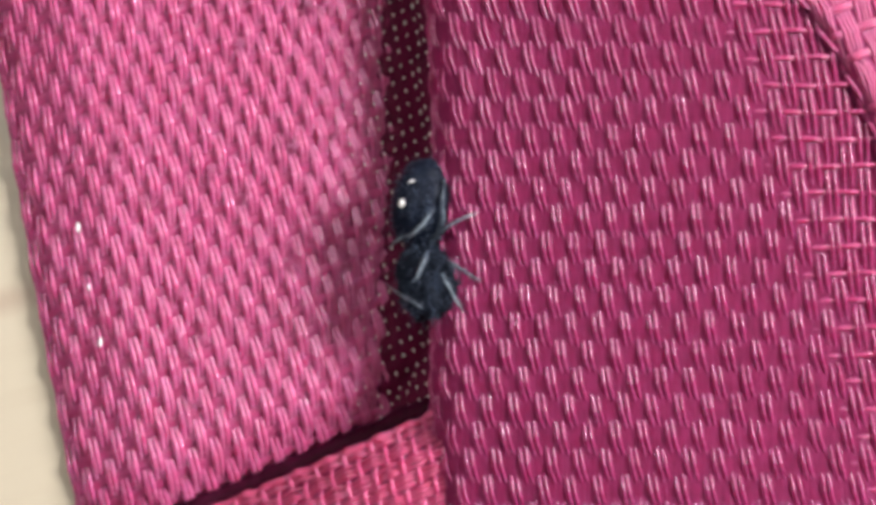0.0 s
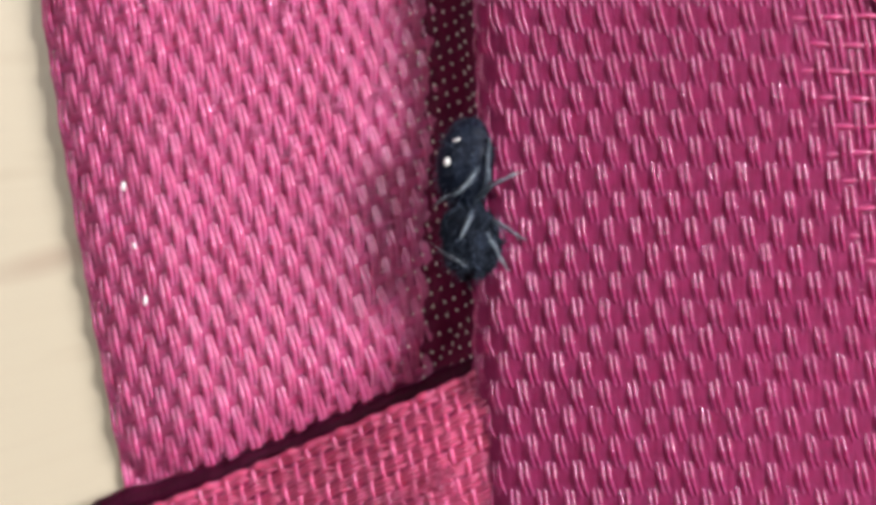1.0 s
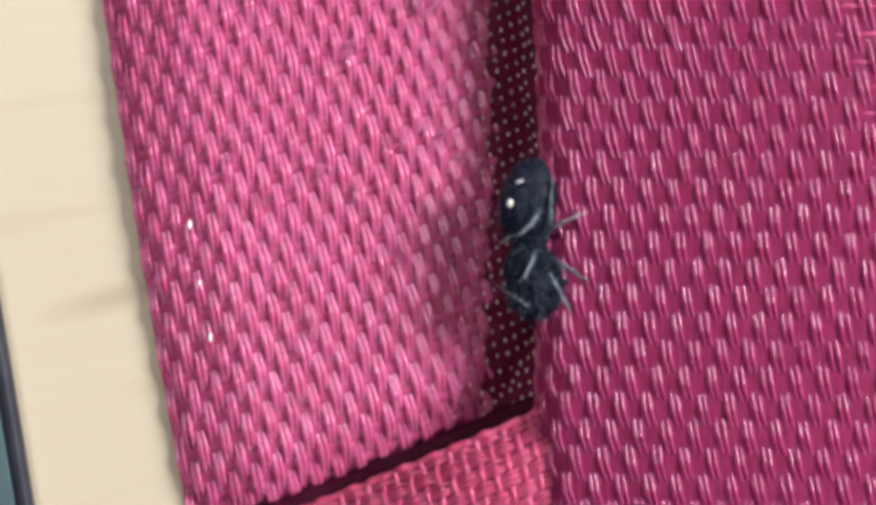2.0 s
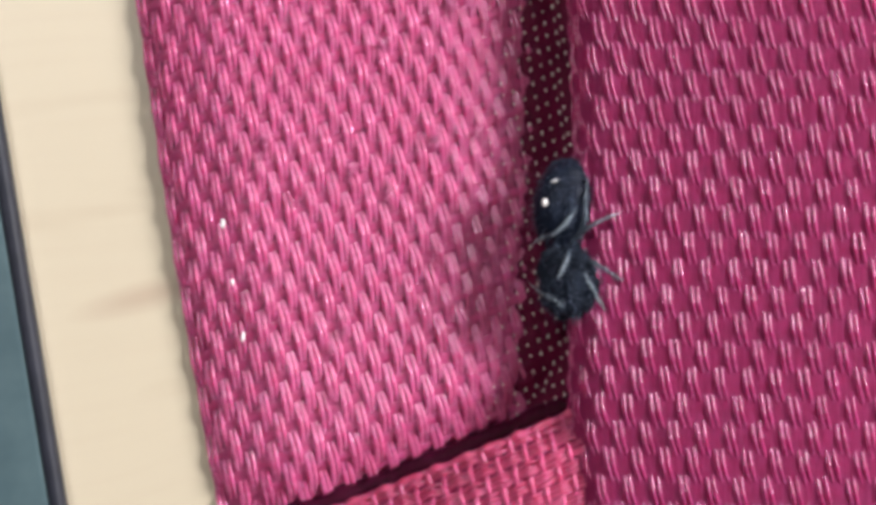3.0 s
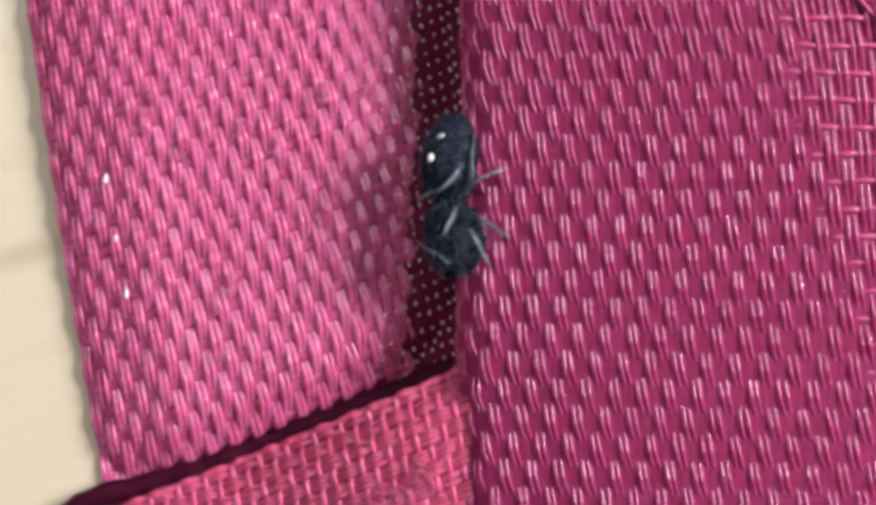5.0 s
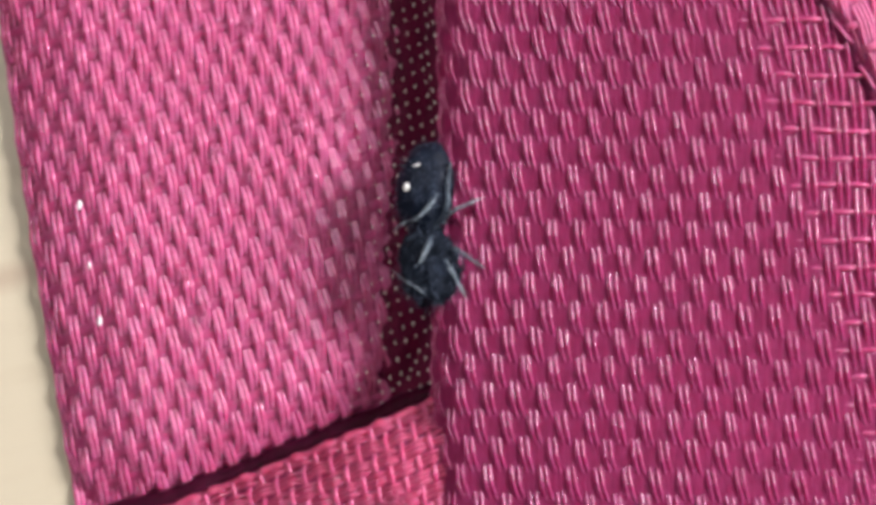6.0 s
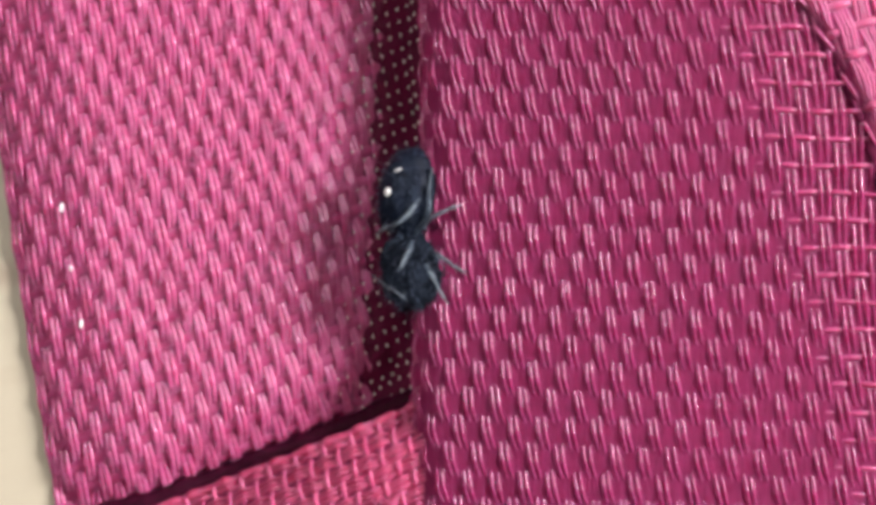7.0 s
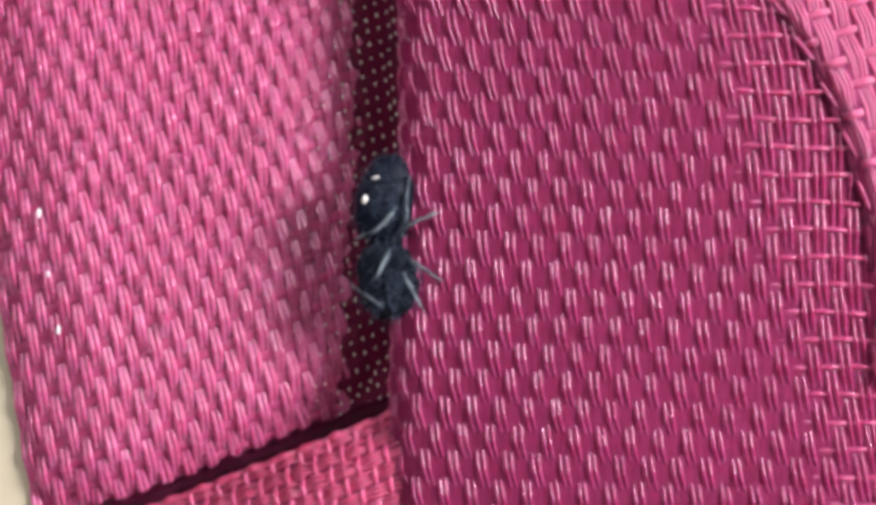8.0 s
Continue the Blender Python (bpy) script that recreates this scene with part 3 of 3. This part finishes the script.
def surface_points(verts, faces, count, rng, low=-0.2):
    pts, outs = [], []
    c = sum(verts, Vector()) / len(verts)
    while len(pts) < count:
        f = rng.choice(faces)
        p = sum((verts[i] for i in f), Vector()) / len(f)
        n = (verts[f[1]] - verts[f[0]]).cross(verts[f[-1]] - verts[f[0]])
        if n.length < 1e-9 or n.normalized().z < low:
            continue
        pts.append(p), outs.append(n.normalized() * (1 if n.dot(p - c) > 0 else -1))
    return pts, outs


def bent(points, steps=6):
    """A smooth path through plan points."""
    p = placed(*(np.array(points, float) + (0, 0, SINK)).T)
    t = np.linspace(0, len(p) - 1, steps * (len(p) - 1) + 1)
    q = np.stack([np.interp(t, range(len(p)), p[:, k]) for k in range(3)], -1)
    for _ in range(3):
        q[1:-1] = 0.5 * q[1:-1] + 0.25 * (q[:-2] + q[2:])
    return q


def spider():
    rng = random.Random(5)
    body = tagged(new("spider"), "small black hairy jumping spider resting in the crease of the webbing", "spider")
    v, f = blob((836, 292, 0.9), (1.86, 2.72, 1.5), -6, 14, 0.10, 1.0, 0.08)
    part_of("cephalothorax", mesh_of("cephalothorax", v, f, CUTICLE), body, "smooth black head and thorax")
    pts, outs = surface_points(v, f, 650, rng, -0.4)
    part_fuzz = [hairs(pts, outs, 0.46, 0.015, rng, (0.1, -0.5, 0), 0.7)]
    v, f = blob((854, 432, 1.0), (2.2, 2.28, 1.5), 12, 10, 0.20, 4.0, 0.1)
    part_of("abdomen", mesh_of("abdomen", v, f, FUZZ), body, "fuzzy dark grey abdomen")
    pts, outs = surface_points(v, f, 800, rng, -0.3)
    part_fuzz.append(hairs(pts, outs, 0.50, 0.015, rng, (0.2, -0.5, 0), 0.7))
    v, f = blob((842, 372, 0.2), (1.3, 1.0, 1.0), 0, 0, 0.05, 7.0)
    part_of("waist", mesh_of("waist", v, f, CUTICLE), body)
    # joints of each leg in plan units and height, thickness at the root
    legs = [
        ((846, 362, 1.2), (872, 338, 2.5), (897, 323, 2.9), (924, 312, 2.5), 0.22),
        ((858, 292, 1.9), (846, 318, 2.4), (822, 343, 2.3), (785, 362, 1.5), 0.20),
        ((866, 388, 1.4), (893, 399, 2.7), (916, 415, 2.8), (942, 430, 2.4), 0.18),
        ((851, 493, 1.1), (836, 476, 1.9), (812, 463, 1.9), (787, 447, 1.3), 0.24),
        ((846, 378, 1.6), (838, 396, 2.5), (831, 412, 2.6), (829, 432, 2.1), 0.26),
        ((862, 398, 1.7), (872, 420, 2.4), (886, 444, 2.5), (903, 474, 2.2), 0.22),
        ((862, 352, 1.5), (874, 318, 2.2), (872, 284, 2.3), (878, 244, 2.0), 0.24),
        ((822, 372, 1.2), (802, 383, 1.7), (793, 402, 1.5), (787, 424, 0.8), 0.30),
    ]
    leg_fuzz, pale_fuzz = [], []
    for i, (*joints, thick) in enumerate(legs):
        q = bent(joints, 8)
        s = np.linspace(0, 1, len(q))
        r = 0.85 * thick * (1.05 - 0.75 * s) * (1 + 0.14 * np.cos(s * 3 * 2 * np.pi))
        r[-1] *= 0.3
        v, f, u = tube(q, r, (0, 0, 1), 9)
        part_of("leg", mesh_of("leg", v, f, LEG if i < 7 else FUZZ, u), body)
        idx = [rng.randrange(len(q)) for _ in range(46)]
        outs = [(rng.gauss(0, 1), rng.gauss(0, 1), abs(rng.gauss(0.3, 0.8))) for _ in idx]
        outs = [np.array(o) / np.linalg.norm(o) for o in outs]
        leg_fuzz.append(hairs([q[k] + o * r[k] * 0.9 for k, o in zip(idx, outs)], outs, 0.26, 0.010, rng, (0, 0, 0)))
        if i in (0, 1, 2, 3, 4, 5):
            idx = [rng.randrange(len(q) // 5, len(q)) for _ in range((12, 18, 8, 20, 18, 14)[i])]
            pale_fuzz.append(hairs([q[k] + np.array((rng.gauss(0, 0.05), rng.gauss(0, 0.05), r[k] * 1.02 + 0.16)) for k in idx],
                                   [(q[min(k + 1, len(q) - 1)] - q[max(k - 1, 0)]) / np.linalg.norm(q[min(k + 1, len(q) - 1)] - q[max(k - 1, 0)]) for k in idx], 0.75, 0.026, rng, (0, 0, 0), 0.12))
    for a, b, c in (((824, 236, 1.0), (822, 224, 1.0), (832, 216, 0.6)), ((853, 234, 1.0), (866, 222, 1.0), (880, 226, 0.6))):
        q = bent((a, b, c))
        v, f, u = tube(q, np.linspace(0.24, 0.10, len(q)), (0, 0, 1), 8)
        part_of("pedipalp", mesh_of("pedipalp", v, f, FUZZ, u), body)
    for x, y, z, sx, sy, turn in ((800, 290, 2.35, 0.17, 0.25, -15), (817, 251, 2.15, 0.25, 0.075, 20)):
        v, f = blob((x, y, z), (sx, sy, 0.16), turn, 0, 0.15, x)
        part_of("spot", mesh_of("spot", v, f, WHITE), body, "white spot")
    for x, y, z in ((871, 253, 1.75), (884, 230, 1.3), (846, 276, 2.28)):
        v, f = blob((x, y, z), (0.15, 0.15, 0.15), 0, 0, 0.0)
        part_of("eye", mesh_of("eye", v, f, EYE), body, "round glossy black eye")
    for name, pieces, mat, label in (("body_hair", part_fuzz, HAIR, "short grey body hair"), ("leg_hair", leg_fuzz, HAIR, "short grey leg hair"),
                                     ("pale_hair", pale_fuzz, PALE, "pale grey hair bands")):
        v, f, u = joined(pieces)
        tagged(part_of(name, mesh_of(name, v, f, mat, u), body, label), kind="stuff")


spider()


# ---- specks of glitter on the strap ----
def flakes():
    rng = random.Random(3)
    for x, y, size in ((221, 334, 0.20), (240, 440, 0.14), (260, 538, 0.18)):
        a, b = (x - 100) / 19.85, 0.0
        for _ in range(20):
            p = left_sheet(np.array([a]), np.array([b]))[0]
            want = placed(x, y, p[2] + 0.4)
            b += (p[1] - want[1]) / (45.2 * UNIT)
            a += (want[0] - p[0]) / (19.85 * UNIT)
        bm = bmesh.new()
        bmesh.ops.create_icosphere(bm, subdivisions=1, radius=1.0)
        c = Vector(left_sheet(np.array([a]), np.array([b]))[0]) + Vector((0, 0, 0.40))
        verts = [c + Vector((v.co.x * size * rng.uniform(0.5, 0.9), v.co.y * size * rng.uniform(1.4, 2.2), v.co.z * size * 0.6)) for v in bm.verts]
        faces = [tuple(v.index for v in f.verts) for f in bm.faces]
        bm.free()
        tagged(new("glitter_flake", mesh_of("glitter_flake", verts, faces, FLAKE, smooth=False)), "tiny white glinting flake on the pink strap", "flake", "flakes on the strap")


flakes()


def motions():
    walk(cam, [(t, pose(x * MM, y * MM, z * MM, rx, ry, rz)) for t, x, y, z, rx, ry, rz in PATH])


motions()
